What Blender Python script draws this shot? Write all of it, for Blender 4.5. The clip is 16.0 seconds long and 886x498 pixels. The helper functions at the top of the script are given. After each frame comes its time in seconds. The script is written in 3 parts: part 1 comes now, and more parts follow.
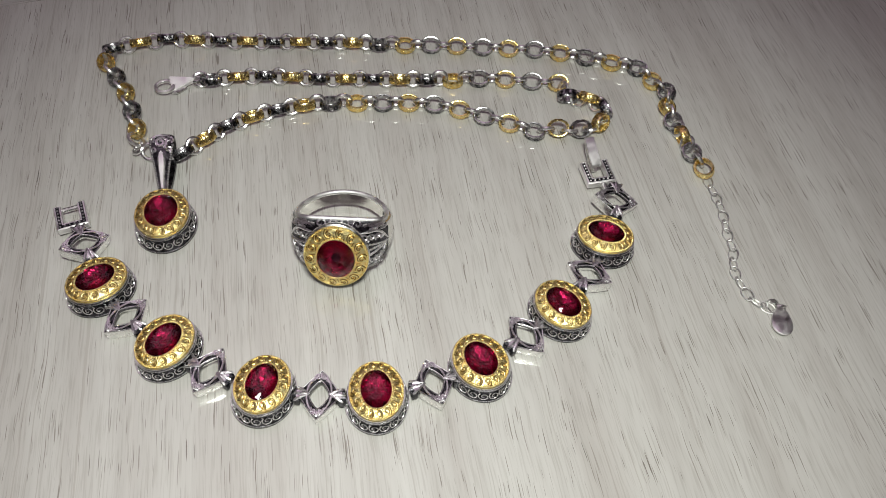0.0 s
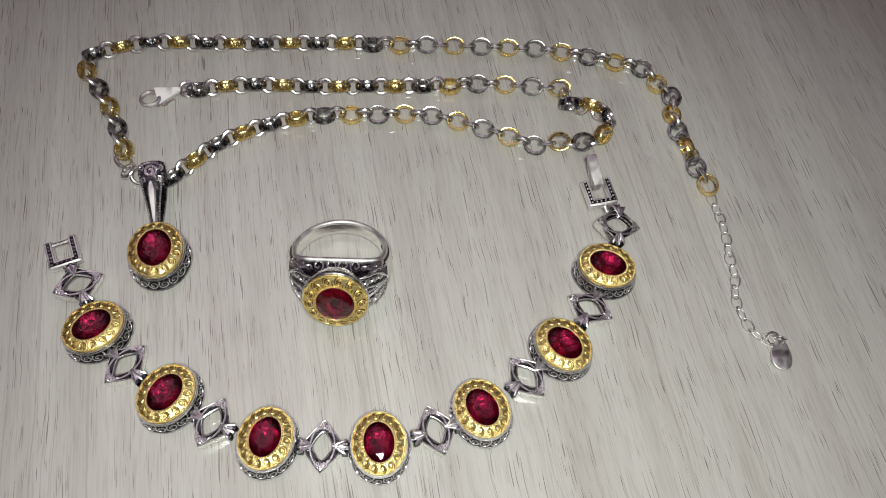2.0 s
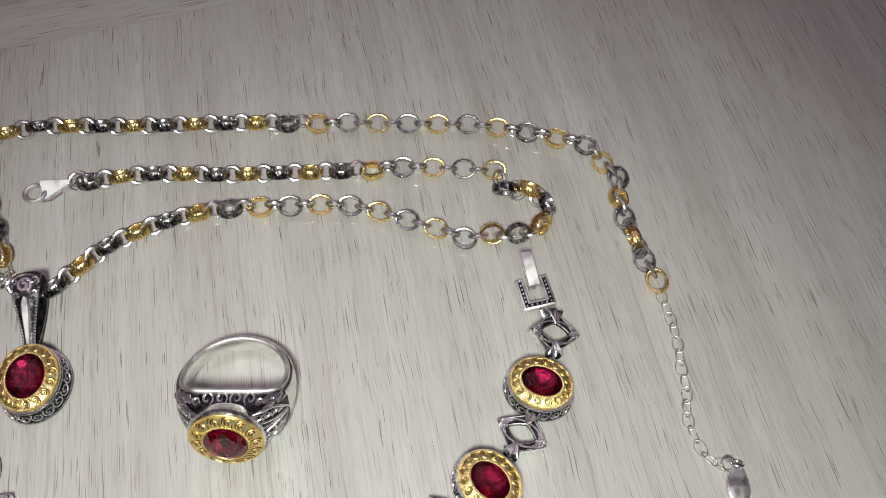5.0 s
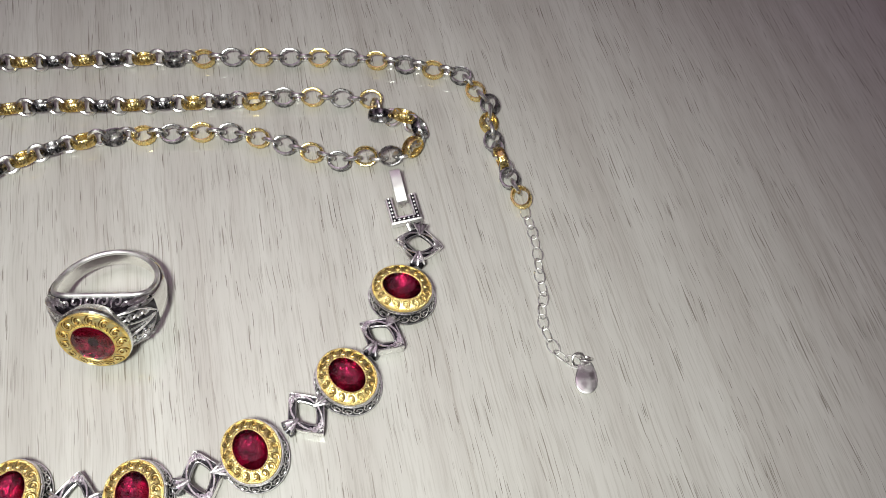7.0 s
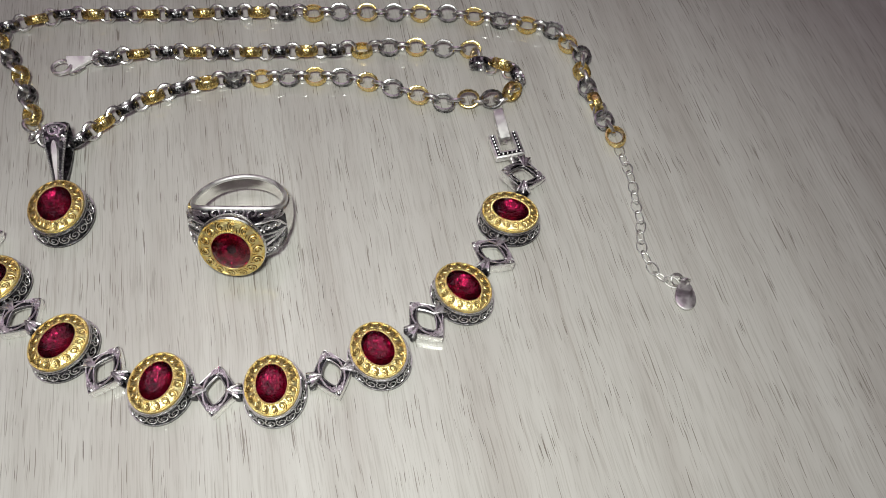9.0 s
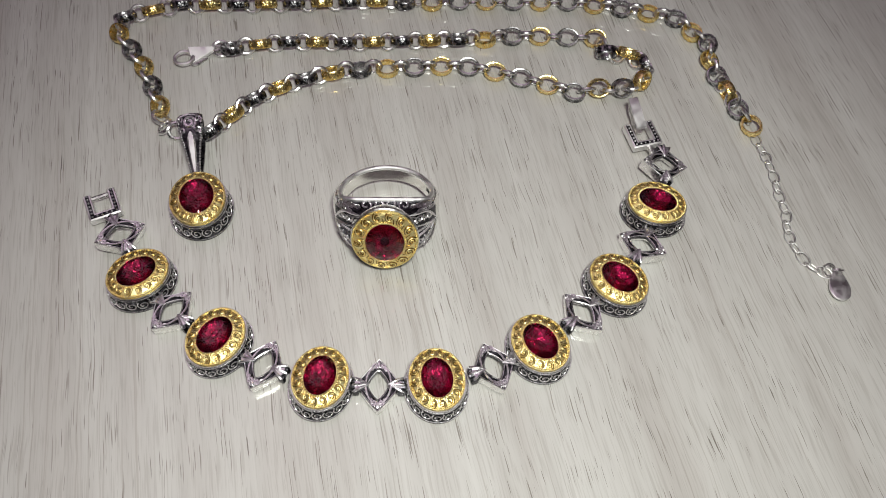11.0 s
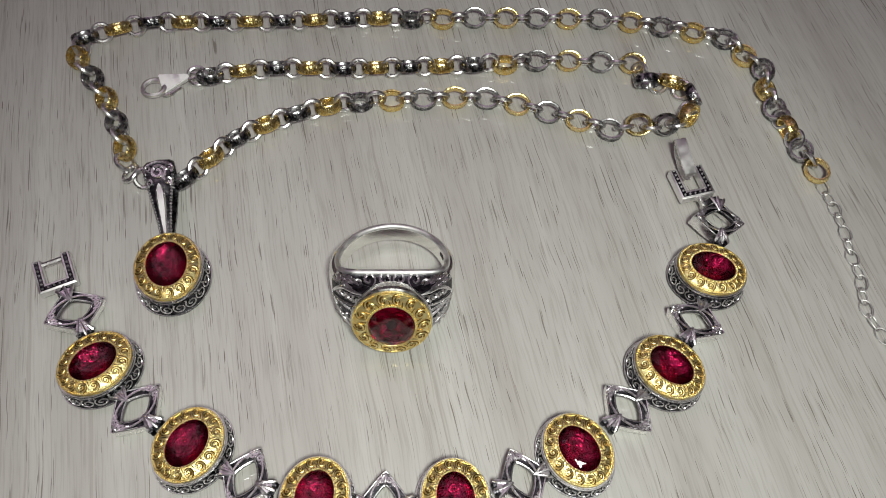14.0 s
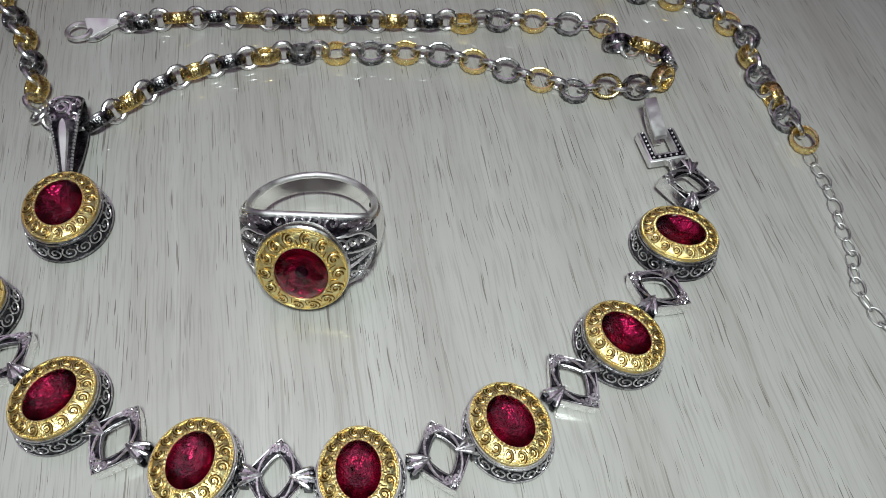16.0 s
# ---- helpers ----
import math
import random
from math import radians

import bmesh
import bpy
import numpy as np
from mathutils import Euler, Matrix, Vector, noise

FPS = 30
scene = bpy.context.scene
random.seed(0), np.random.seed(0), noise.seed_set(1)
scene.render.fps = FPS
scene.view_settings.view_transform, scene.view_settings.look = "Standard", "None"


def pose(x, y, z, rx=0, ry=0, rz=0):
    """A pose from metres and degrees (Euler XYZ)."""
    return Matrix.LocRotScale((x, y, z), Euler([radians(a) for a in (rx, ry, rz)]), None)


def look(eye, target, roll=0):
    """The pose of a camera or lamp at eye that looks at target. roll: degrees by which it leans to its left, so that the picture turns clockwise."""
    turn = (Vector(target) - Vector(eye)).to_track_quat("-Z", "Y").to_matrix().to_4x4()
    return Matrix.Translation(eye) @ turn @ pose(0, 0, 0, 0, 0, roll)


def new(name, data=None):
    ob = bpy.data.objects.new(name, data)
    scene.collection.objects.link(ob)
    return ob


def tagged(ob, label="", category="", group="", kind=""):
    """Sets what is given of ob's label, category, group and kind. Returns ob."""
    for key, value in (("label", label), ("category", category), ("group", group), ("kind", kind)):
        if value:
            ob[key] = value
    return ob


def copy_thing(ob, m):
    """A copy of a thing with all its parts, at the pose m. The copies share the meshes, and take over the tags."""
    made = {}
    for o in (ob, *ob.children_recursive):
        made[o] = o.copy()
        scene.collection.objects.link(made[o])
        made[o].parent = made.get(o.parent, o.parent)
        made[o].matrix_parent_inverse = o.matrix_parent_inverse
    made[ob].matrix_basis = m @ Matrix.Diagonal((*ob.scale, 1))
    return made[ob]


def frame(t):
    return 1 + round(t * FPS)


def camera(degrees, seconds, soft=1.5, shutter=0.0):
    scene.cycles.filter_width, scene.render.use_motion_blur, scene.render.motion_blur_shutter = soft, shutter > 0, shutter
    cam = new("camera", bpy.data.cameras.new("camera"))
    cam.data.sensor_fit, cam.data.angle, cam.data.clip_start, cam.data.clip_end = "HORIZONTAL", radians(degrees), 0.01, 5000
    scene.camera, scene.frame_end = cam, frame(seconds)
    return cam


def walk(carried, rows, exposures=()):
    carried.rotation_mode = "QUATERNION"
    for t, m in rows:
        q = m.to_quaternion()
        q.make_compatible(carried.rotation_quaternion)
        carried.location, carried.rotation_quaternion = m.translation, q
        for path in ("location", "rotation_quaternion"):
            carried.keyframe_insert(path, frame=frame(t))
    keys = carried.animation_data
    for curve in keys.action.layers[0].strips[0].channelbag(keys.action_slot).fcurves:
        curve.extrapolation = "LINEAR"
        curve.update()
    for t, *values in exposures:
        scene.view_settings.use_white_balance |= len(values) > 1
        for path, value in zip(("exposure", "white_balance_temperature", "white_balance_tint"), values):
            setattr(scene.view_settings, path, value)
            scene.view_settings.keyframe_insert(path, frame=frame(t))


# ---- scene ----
cam = camera(56.9, 16.0, soft=0.9)
# seconds, eye in metres above the table's middle, Euler turn in degrees
PATH = [
    (0.0, 0.02859, -0.11532, 0.14850, 36.525, -2.424, 1.254),
    (0.5, 0.02713, -0.10726, 0.15565, 34.558, -2.314, 0.937),
    (1.0, 0.02627, -0.09831, 0.15888, 32.495, -2.270, 0.652),
    (1.5, 0.02512, -0.09142, 0.16084, 30.141, -2.464, 0.581),
    (2.0, 0.02587, -0.08745, 0.16315, 28.919, -2.619, 0.549),
    (2.5, 0.02324, -0.08028, 0.16183, 28.302, -2.594, 0.533),
    (3.0, 0.01923, -0.06969, 0.16033, 28.222, -2.704, 0.439),
    (3.2, 0.01907, -0.06596, 0.15949, 28.327, -2.755, 0.437),
    (5.3, 0.04945, -0.05760, 0.15678, 29.173, -2.258, -0.753),
    (5.5, 0.05399, -0.05845, 0.15695, 29.177, -2.386, -0.978),
    (6.0, 0.06361, -0.06238, 0.15691, 29.100, -2.652, -1.681),
    (6.5, 0.06821, -0.06958, 0.15694, 29.034, -2.909, -1.992),
    (7.0, 0.06744, -0.07828, 0.15699, 29.206, -2.712, -1.931),
    (7.5, 0.06439, -0.08569, 0.15769, 29.025, -2.412, -1.575),
    (8.0, 0.06075, -0.09292, 0.15809, 29.364, -2.187, -1.231),
    (8.5, 0.05597, -0.10134, 0.15722, 30.137, -2.134, -0.966),
    (9.0, 0.04711, -0.10407, 0.15431, 31.532, -2.029, -0.787),
    (9.5, 0.03900, -0.10464, 0.15138, 32.285, -1.813, -0.872),
    (10.0, 0.02986, -0.10577, 0.15097, 32.231, -1.677, -0.899),
    (10.2, 0.02640, -0.10597, 0.15061, 32.104, -1.683, -0.903),
    (12.3, 0.00318, -0.08642, 0.14748, 30.328, -2.466, -1.371),
    (12.5, 0.00204, -0.08250, 0.14683, 30.257, -2.500, -1.334),
    (13.0, 0.00202, -0.07109, 0.14767, 30.116, -2.394, -1.253),
    (13.5, 0.00387, -0.06921, 0.14655, 29.930, -2.350, -1.290),
    (14.0, 0.01246, -0.07232, 0.13586, 29.412, -2.267, -1.195),
    (14.5, 0.02362, -0.07795, 0.13162, 30.540, -2.699, -0.490),
    (15.0, 0.02607, -0.08155, 0.12012, 31.997, -2.732, 0.290),
    (15.5, 0.02887, -0.08227, 0.11631, 33.068, -2.368, 0.493),
    (16.0, 0.02778, -0.07939, 0.11125, 33.999, -2.306, 1.142),
]
# seconds, stops, kelvin and tint of the camera's own exposure and white balance
EXPOSURE = [(0, -0.46, 6600, 19), (1, -0.45, 6600, 19), (1.5, -0.48, 6600, 19), (3, -0.70, 6600, 19.5), (5.5, -0.24, 6600, 19), (7, -0.18, 6600, 19), (8, -0.42, 6600, 19.5), (10, -0.52, 6600, 20), (12.5, -0.41, 6600, 22), (13.3, -0.45, 6600, 19.5), (14, -0.66, 6600, 18.5), (14.5, -0.68, 6450, 17.5), (16, -0.63, 6120, 15.5)]
walk(cam, [(t, pose(x, y, z, rx, ry, rz)) for t, x, y, z, rx, ry, rz in PATH], EXPOSURE)

# ---- light: a dim room, one lamp held beside the viewer, an added ceiling fill ----
world = bpy.data.worlds.new("room_air")
world.use_nodes = True
world.node_tree.nodes["Background"].inputs[0].default_value = (0.80, 0.82, 0.88, 1)
world.node_tree.nodes["Background"].inputs[1].default_value = 0.1
scene.world = world


def disc_lamp(name, eye, target, wide, watts, colour):
    data = bpy.data.lights.new(name, "AREA")
    data.shape, data.size, data.energy, data.color = "DISK", wide, watts, colour
    ob = new(name, data)
    ob.matrix_world = look(eye, target)
    return ob


def spot_lamp(name, eye, target, cone, radius, watts, colour):
    data = bpy.data.lights.new(name, "SPOT")
    data.spot_size, data.spot_blend, data.shadow_soft_size, data.energy, data.color = radians(cone), 1.0, radius, watts, colour
    ob = new(name, data)
    ob.matrix_world = look(eye, target)
    return ob


spot_lamp("hand_lamp", (0.033, -0.110, 0.222), (0.032, -0.041, 0.0), 88, 0.020, 3.05, (0.90, 1.0, 0.88))
# unseen disc added to brighten the ceiling for ambient light and metal reflections
disc_lamp("ceiling_fill", (-0.35, 0.65, 1.0), (-0.35, 0.65, 2.0), 0.7, 7.8, (1.0, 0.77, 0.98))


# ---- materials ----
def material(name):
    m = bpy.data.materials.new(name)
    m.use_nodes = True
    return m, m.node_tree, m.node_tree.nodes["Principled BSDF"]


def add(tree, kind, **values):
    n = tree.nodes.new(kind)
    for key, value in values.items():
        n.inputs[key.replace("_", " ")].default_value = value
    return n


def ramp(tree, source, stops):
    n = tree.nodes.new("ShaderNodeValToRGB")
    e = n.color_ramp.elements
    while len(e) < len(stops):
        e.new(0.5)
    for item, (at, c) in zip(e, stops):
        item.position, item.color = at, (*c, 1)
    tree.links.new(source, n.inputs["Fac"])
    return n


def bumped(tree, shader, source, strength, distance):
    b = add(tree, "ShaderNodeBump", Strength=strength, Distance=distance)
    tree.links.new(source, b.inputs["Height"])
    tree.links.new(b.outputs["Normal"], shader.inputs["Normal"])


def metal(name, low, high, rough, grain=900.0, bump=0.12, spread=(0.35, 0.65)):
    """Cast metal: two colours mottled by tarnish, with a fine uneven skin."""
    m, tree, shader = material(name)
    shader.inputs["Metallic"].default_value = 1.0
    where = tree.nodes.new("ShaderNodeTexCoord")
    tarnish = add(tree, "ShaderNodeTexNoise", Scale=grain, Detail=3.0)
    fine = add(tree, "ShaderNodeTexNoise", Scale=grain * 3.1, Detail=2.0)
    for n in (tarnish, fine):
        tree.links.new(where.outputs["Object"], n.inputs["Vector"])
    c = ramp(tree, tarnish.outputs["Fac"], [(spread[0], low), (spread[1], high)])
    tree.links.new(c.outputs["Color"], shader.inputs["Base Color"])
    r = add(tree, "ShaderNodeMapRange", From_Min=0.3, From_Max=0.7, To_Min=rough * 0.7, To_Max=rough * 1.4)
    tree.links.new(fine.outputs["Fac"], r.inputs["Value"])
    tree.links.new(r.outputs["Result"], shader.inputs["Roughness"])
    bumped(tree, shader, fine.outputs["Fac"], bump, 0.0004)
    return m


SILVER = metal("polished_silver", (0.88, 0.87, 0.86), (0.98, 0.97, 0.96), 0.26, 300.0, 0.04)
RINGS = metal("link_silver", (0.90, 0.89, 0.89), (0.98, 0.97, 0.97), 0.29, 500.0, 0.06)
BRIGHT = metal("plain_silver", (0.88, 0.87, 0.86), (0.97, 0.96, 0.95), 0.24, 200.0, 0.03)
SATIN = metal("satin_silver", (0.92, 0.91, 0.90), (0.98, 0.97, 0.97), 0.40, 200.0, 0.02)
FACE = metal("grey_silver", (0.07, 0.07, 0.078), (0.24, 0.235, 0.25), 0.30, 600.0, 0.15)
WORN = metal("worn_silver", (0.74, 0.72, 0.74), (0.96, 0.94, 0.96), 0.31, 700.0, 0.06)
DARK = metal("blackened_silver", (0.018, 0.018, 0.02), (0.12, 0.115, 0.13), 0.36, 800.0, 0.25)
PLAIN = metal("smooth_silver", (0.94, 0.93, 0.93), (0.98, 0.97, 0.97), 0.48, 120.0, 0.0)
POLISH = metal("mirror_silver", (0.92, 0.91, 0.88), (0.97, 0.96, 0.94), 0.12, 200.0, 0.01)
DULL = metal("dull_silver", (0.22, 0.215, 0.225), (0.66, 0.65, 0.67), 0.27, 450.0, 0.12)
LINKDARK = metal("tarnished_silver", (0.05, 0.05, 0.056), (0.44, 0.43, 0.45), 0.26, 800.0, 0.35, (0.40, 0.62))
GOLD = metal("yellow_gold", (1.0, 0.77, 0.30), (1.0, 0.89, 0.48), 0.40, 1000.0, 0.26)
# collar grooves: antique tone with the recess shade put into its colour
DEEPGOLD = metal("antique_shaded_gold", (0.20, 0.105, 0.02), (0.42, 0.24, 0.06), 0.42, 900.0, 0.10)
LINKGOLD = metal("link_gold", (0.88, 0.60, 0.18), (1.0, 0.84, 0.42), 0.26, 800.0, 0.25)


def gem_material():
    m, tree, shader = material("red_gemstone")
    shader.inputs["Base Color"].default_value = (0.92, 0.09, 0.30, 1)
    shader.inputs["Roughness"].default_value = 0.02
    shader.inputs["IOR"].default_value = 1.5
    shader.inputs["Transmission Weight"].default_value = 1.0
    return m


GEM = gem_material()
FOIL = metal("red_foil_backing", (0.26, 0.012, 0.065), (0.95, 0.30, 0.52), 0.17, 560.0, 0.34)


def table_material(name, grain):
    """Pale grey wood print under a clear glossy lacquer: broad bands, fine fibres and short dark pores along the grain."""
    m, tree, shader = material(name)
    where = tree.nodes.new("ShaderNodeTexCoord")
    turn = tree.nodes.new("ShaderNodeMapping")
    turn.inputs["Rotation"].default_value = (0, 0, radians(grain))
    tree.links.new(where.outputs["Object"], turn.inputs["Vector"])
    sway = add(tree, "ShaderNodeTexNoise", Scale=45.0, Detail=2.0)
    tree.links.new(turn.outputs["Vector"], sway.inputs["Vector"])
    bend = add(tree, "ShaderNodeVectorMath")
    bend.operation = "MULTIPLY_ADD"
    bend.inputs[1].default_value = (0.0016, 0.0, 0.0)
    tree.links.new(sway.outputs["Color"], bend.inputs[0])
    tree.links.new(turn.outputs["Vector"], bend.inputs[2])

    def along(sx, sy, detail, distortion=0.0, shift=0.0):
        s = tree.nodes.new("ShaderNodeMapping")
        s.inputs["Scale"].default_value = (sx, sy, 1)
        s.inputs["Location"].default_value = (shift, shift * 0.7, shift)
        tree.links.new(bend.outputs["Vector"], s.inputs["Vector"])
        n = add(tree, "ShaderNodeTexNoise", Scale=1.0, Detail=detail, Distortion=distortion)
        tree.links.new(s.outputs["Vector"], n.inputs["Vector"])
        return n.outputs["Fac"]

    def mix(kind, fac, a, b):
        n = tree.nodes.new("ShaderNodeMix")
        n.data_type, n.blend_type = "RGBA", kind
        for socket, value in ((0, fac), (6, a), (7, b)):
            if isinstance(value, (float, tuple)):
                n.inputs[socket].default_value = value
            else:
                tree.links.new(value, n.inputs[socket])
        return n.outputs[2]

    bands = ramp(tree, along(90, 5, 3), [(0.3, (0.53, 0.505, 0.48)), (0.5, (0.60, 0.585, 0.56)), (0.7, (0.655, 0.645, 0.62))])
    stripes = ramp(tree, along(420, 16, 3, 0.0, 41.0), [(0.3, (0.80, 0.79, 0.78)), (0.62, (1, 1, 1))])
    colour = mix("MULTIPLY", 0.46, bands.outputs["Color"], stripes.outputs["Color"])
    fibre = ramp(tree, along(2900, 105, 2, 0.0, 3.0), [(0.35, (0.72, 0.70, 0.68)), (0.5, (1, 1, 1))])
    colour = mix("MULTIPLY", 0.46, colour, fibre.outputs["Color"])
    lines = ramp(tree, along(1500, 8, 1, 0.0, 51.0), [(0.315, (0.4, 0.4, 0.4)), (0.345, (0, 0, 0))])
    colour = mix("MIX", lines.outputs["Color"], colour, (0.36, 0.325, 0.29, 1.0))
    zones = ramp(tree, along(150, 12, 2, 0.0, 21.0), [(0.42, (0, 0, 0)), (0.54, (1, 1, 1))])
    threads = ramp(tree, along(3000, 80, 1, 0.0, 7.0), [(0.325, (0.8, 0.8, 0.8)), (0.35, (0, 0, 0))])
    fac = mix("MULTIPLY", 1.0, threads.outputs["Color"], zones.outputs["Color"])
    colour = mix("MIX", fac, colour, (0.22, 0.19, 0.165, 1.0))
    pores = ramp(tree, along(3200, 110, 1, 0.0, 13.0), [(0.26, (0.85, 0.85, 0.85)), (0.285, (0, 0, 0))])
    colour = mix("MIX", pores.outputs["Color"], colour, (0.15, 0.125, 0.105, 1.0))
    slits = ramp(tree, along(2700, 70, 1, 0.0, 33.0), [(0.20, (0.9, 0.9, 0.9)), (0.235, (0, 0, 0))])
    colour = mix("MIX", slits.outputs["Color"], colour, (0.09, 0.08, 0.07, 1.0))
    tree.links.new(colour, shader.inputs["Base Color"])
    shader.inputs["Roughness"].default_value = 0.45
    shader.inputs["Specular IOR Level"].default_value = 0.3
    shader.inputs["Coat Weight"].default_value = 1.0
    shader.inputs["Coat Roughness"].default_value = 0.015
    shader.inputs["Coat IOR"].default_value = 1.55
    bumped(tree, shader, along(500, 20, 2, 0.0, 5.0), 0.03, 0.0003)
    return m


def plaster_material(name, colour):
    m, tree, shader = material(name)
    where = tree.nodes.new("ShaderNodeTexCoord")
    n = add(tree, "ShaderNodeTexNoise", Scale=3.0, Detail=5.0)
    tree.links.new(where.outputs["Object"], n.inputs["Vector"])
    c = ramp(tree, n.outputs["Fac"], [(0.3, tuple(v * 0.9 for v in colour)), (0.7, colour)])
    tree.links.new(c.outputs["Color"], shader.inputs["Base Color"])
    shader.inputs["Roughness"].default_value = 0.85
    return m


TABLE = table_material("lacquered_pale_wood", -11)
RAIL = table_material("cross_grained_pale_wood", 71)
PLASTER = plaster_material("wall_plaster", (0.74, 0.72, 0.70))
WHITEWASH = plaster_material("ceiling_paint", (0.84, 0.83, 0.82))
FLOORING = plaster_material("floor_covering", (0.30, 0.27, 0.24))

# ---- shapes, in millimetres ----
MM = 0.001


def part(name, bm, mat, parent=None, label="", smooth=True):
    bmesh.ops.scale(bm, vec=(MM, MM, MM), verts=bm.verts)
    bmesh.ops.recalc_face_normals(bm, faces=bm.faces)
    for f in bm.faces:
        f.smooth = smooth
    data = bpy.data.meshes.new(name)
    bm.to_mesh(data)
    bm.free()
    data.materials.append(mat)
    if smooth:
        data.set_sharp_from_angle(angle=radians(40))
    ob = new(name, data)
    ob.parent = parent
    return tagged(ob, label)


def shared(name, source, parent, m):
    """Another object on the mesh of source, at the pose m under parent."""
    ob = new(name, source.data)
    ob.parent, ob.matrix_basis = parent, m
    return ob


def at(x, y, z=0.0, rx=0, ry=0, rz=0):
    return pose(x * MM, y * MM, z * MM, rx, ry, rz)


def loft(bm, rings, caps=(False, False), around=True, closed=False):
    rows = [[bm.verts.new(p) for p in ring] for ring in rings]
    n = len(rows[0])
    pairs = list(zip(rows, rows[1:])) + ([(rows[-1], rows[0])] if closed else [])
    for a, b in pairs:
        for i in range(n if around else n - 1):
            bm.faces.new((a[i], a[(i + 1) % n], b[(i + 1) % n], b[i]))
    if caps[0]:
        bm.faces.new(rows[0])
    if caps[1]:
        bm.faces.new(rows[-1][::-1])
    return rows


def ellipses(bm, profile, n=48, caps=(False, False)):
    """A lofted oval body from (half width, half length, height) rings."""
    loft(bm, [[(a * math.cos(k * math.tau / n), b * math.sin(k * math.tau / n), z) for k in range(n)] for a, b, z in profile], caps)


def tube(bm, points, radius, sides=6, closed=False, flat=1.0):
    """A round wire along points; radius may be one number or one for each point; flat squashes it along z."""
    pts = [Vector(p) for p in points]
    count = len(pts)
    radii = radius if isinstance(radius, (list, tuple)) else [radius] * count
    rings, up = [], None
    for i, p in enumerate(pts):
        a = pts[i - 1] if (i or closed) else p
        b = pts[(i + 1) % count] if (i < count - 1 or closed) else p
        d = (b - a).normalized()
        if up is None:
            up = Vector((0, 0, 1)) if abs(d.z) < 0.9 else Vector((1, 0, 0))
        side = d.cross(up).normalized()
        up = side.cross(d).normalized()
        rings.append([p + (side * math.cos(k * math.tau / sides) + up * math.sin(k * math.tau / sides) * flat) * radii[i] for k in range(sides)])
    loft(bm, rings, (not closed, not closed), True, closed)


def bead(bm, place, r):
    bmesh.ops.create_icosphere(bm, subdivisions=1, radius=r, matrix=Matrix.Translation(place))


def spiral(turns=1.45, tail=0.55, steps=22, hand=1):
    """A C-scroll of unit size: a tail that curls into a closed eye."""
    out = []
    for i in range(steps + 1):
        f = i / steps
        ang = -0.9 + f * turns * math.tau
        r = 0.95 * (1 - f) ** 0.8 + 0.16
        out.append((hand * r * math.cos(ang), r * math.sin(ang) * 0.95))
    out.insert(0, (hand * (out[0][0] * hand + tail * 0.6), out[0][1] - tail * 0.55))
    return out


def running_scroll(steps=26):
    """One wave of a running scroll of unit size: a tail from the wave before that rises, turns over and curls in."""
    out = [(-1.25, -0.86), (-0.85, -0.84), (-0.45, -0.82)]
    for i in range(steps + 1):
        f = i / steps
        ang, r = radians(-105 + 470 * f), 0.84 - 0.62 * f ** 0.85
        out.append((0.08 + r * math.cos(ang), r * math.sin(ang)))
    return out


def smooth_path(points, steps=12):
    """A Catmull-Rom curve through points."""
    p = [Vector(q) for q in points]
    p = [2 * p[0] - p[1], *p, 2 * p[-1] - p[-2]]
    out = []
    for i in range(1, len(p) - 2):
        for s in range(steps):
            f = s / steps
            out.append(0.5 * (2 * p[i] + (p[i + 1] - p[i - 1]) * f + (2 * p[i - 1] - 5 * p[i] + 4 * p[i + 1] - p[i + 2]) * f * f
                              + (3 * p[i] - p[i - 1] - 3 * p[i + 1] + p[i + 2]) * f ** 3))
    return out + [p[-2]]


def box(bm, x0, y0, z0, x1, y1, z1, bevel=0.0):
    made = bmesh.ops.create_cube(bm, size=1, matrix=Matrix.Translation(((x0 + x1) / 2, (y0 + y1) / 2, (z0 + z1) / 2)) @ Matrix.Diagonal((x1 - x0, y1 - y0, z1 - z0, 1)))
    if bevel:
        edges = list({e for v in made["verts"] for e in v.link_edges})
        bmesh.ops.bevel(bm, geom=edges, offset=bevel, segments=2, affect="EDGES", profile=0.6)


# ---- the room and the table ----
def slab(name, x0, y0, z0, x1, y1, z1, mat, label, category):
    bm = bmesh.new()
    box(bm, x0, y0, z0, x1, y1, z1)
    return tagged(part(name, bm, mat, None, "", False), label, category, kind="structure")


slab("floor", -2000, -2000, -790, 2000, 2000, -740, FLOORING, "plain brown floor of the room", "floor")
slab("ceiling", -2000, -2000, 1700, 2000, 2000, 1750, WHITEWASH, "plain pale ceiling above the table", "ceiling")
slab("wall_north", -2000, 2000, -740, 2000, 2100, 1700, PLASTER, "plain pale plaster wall behind the table", "wall")
slab("wall_south", -2000, -2100, -740, 2000, -2000, 1700, PLASTER, "plain pale plaster wall", "wall")
slab("wall_east", 2000, -2000, -740, 2100, 2000, 1700, PLASTER, "plain pale plaster wall", "wall")
slab("wall_west", -2100, -2000, -740, -2000, 2000, 1700, PLASTER, "plain pale plaster wall", "wall")


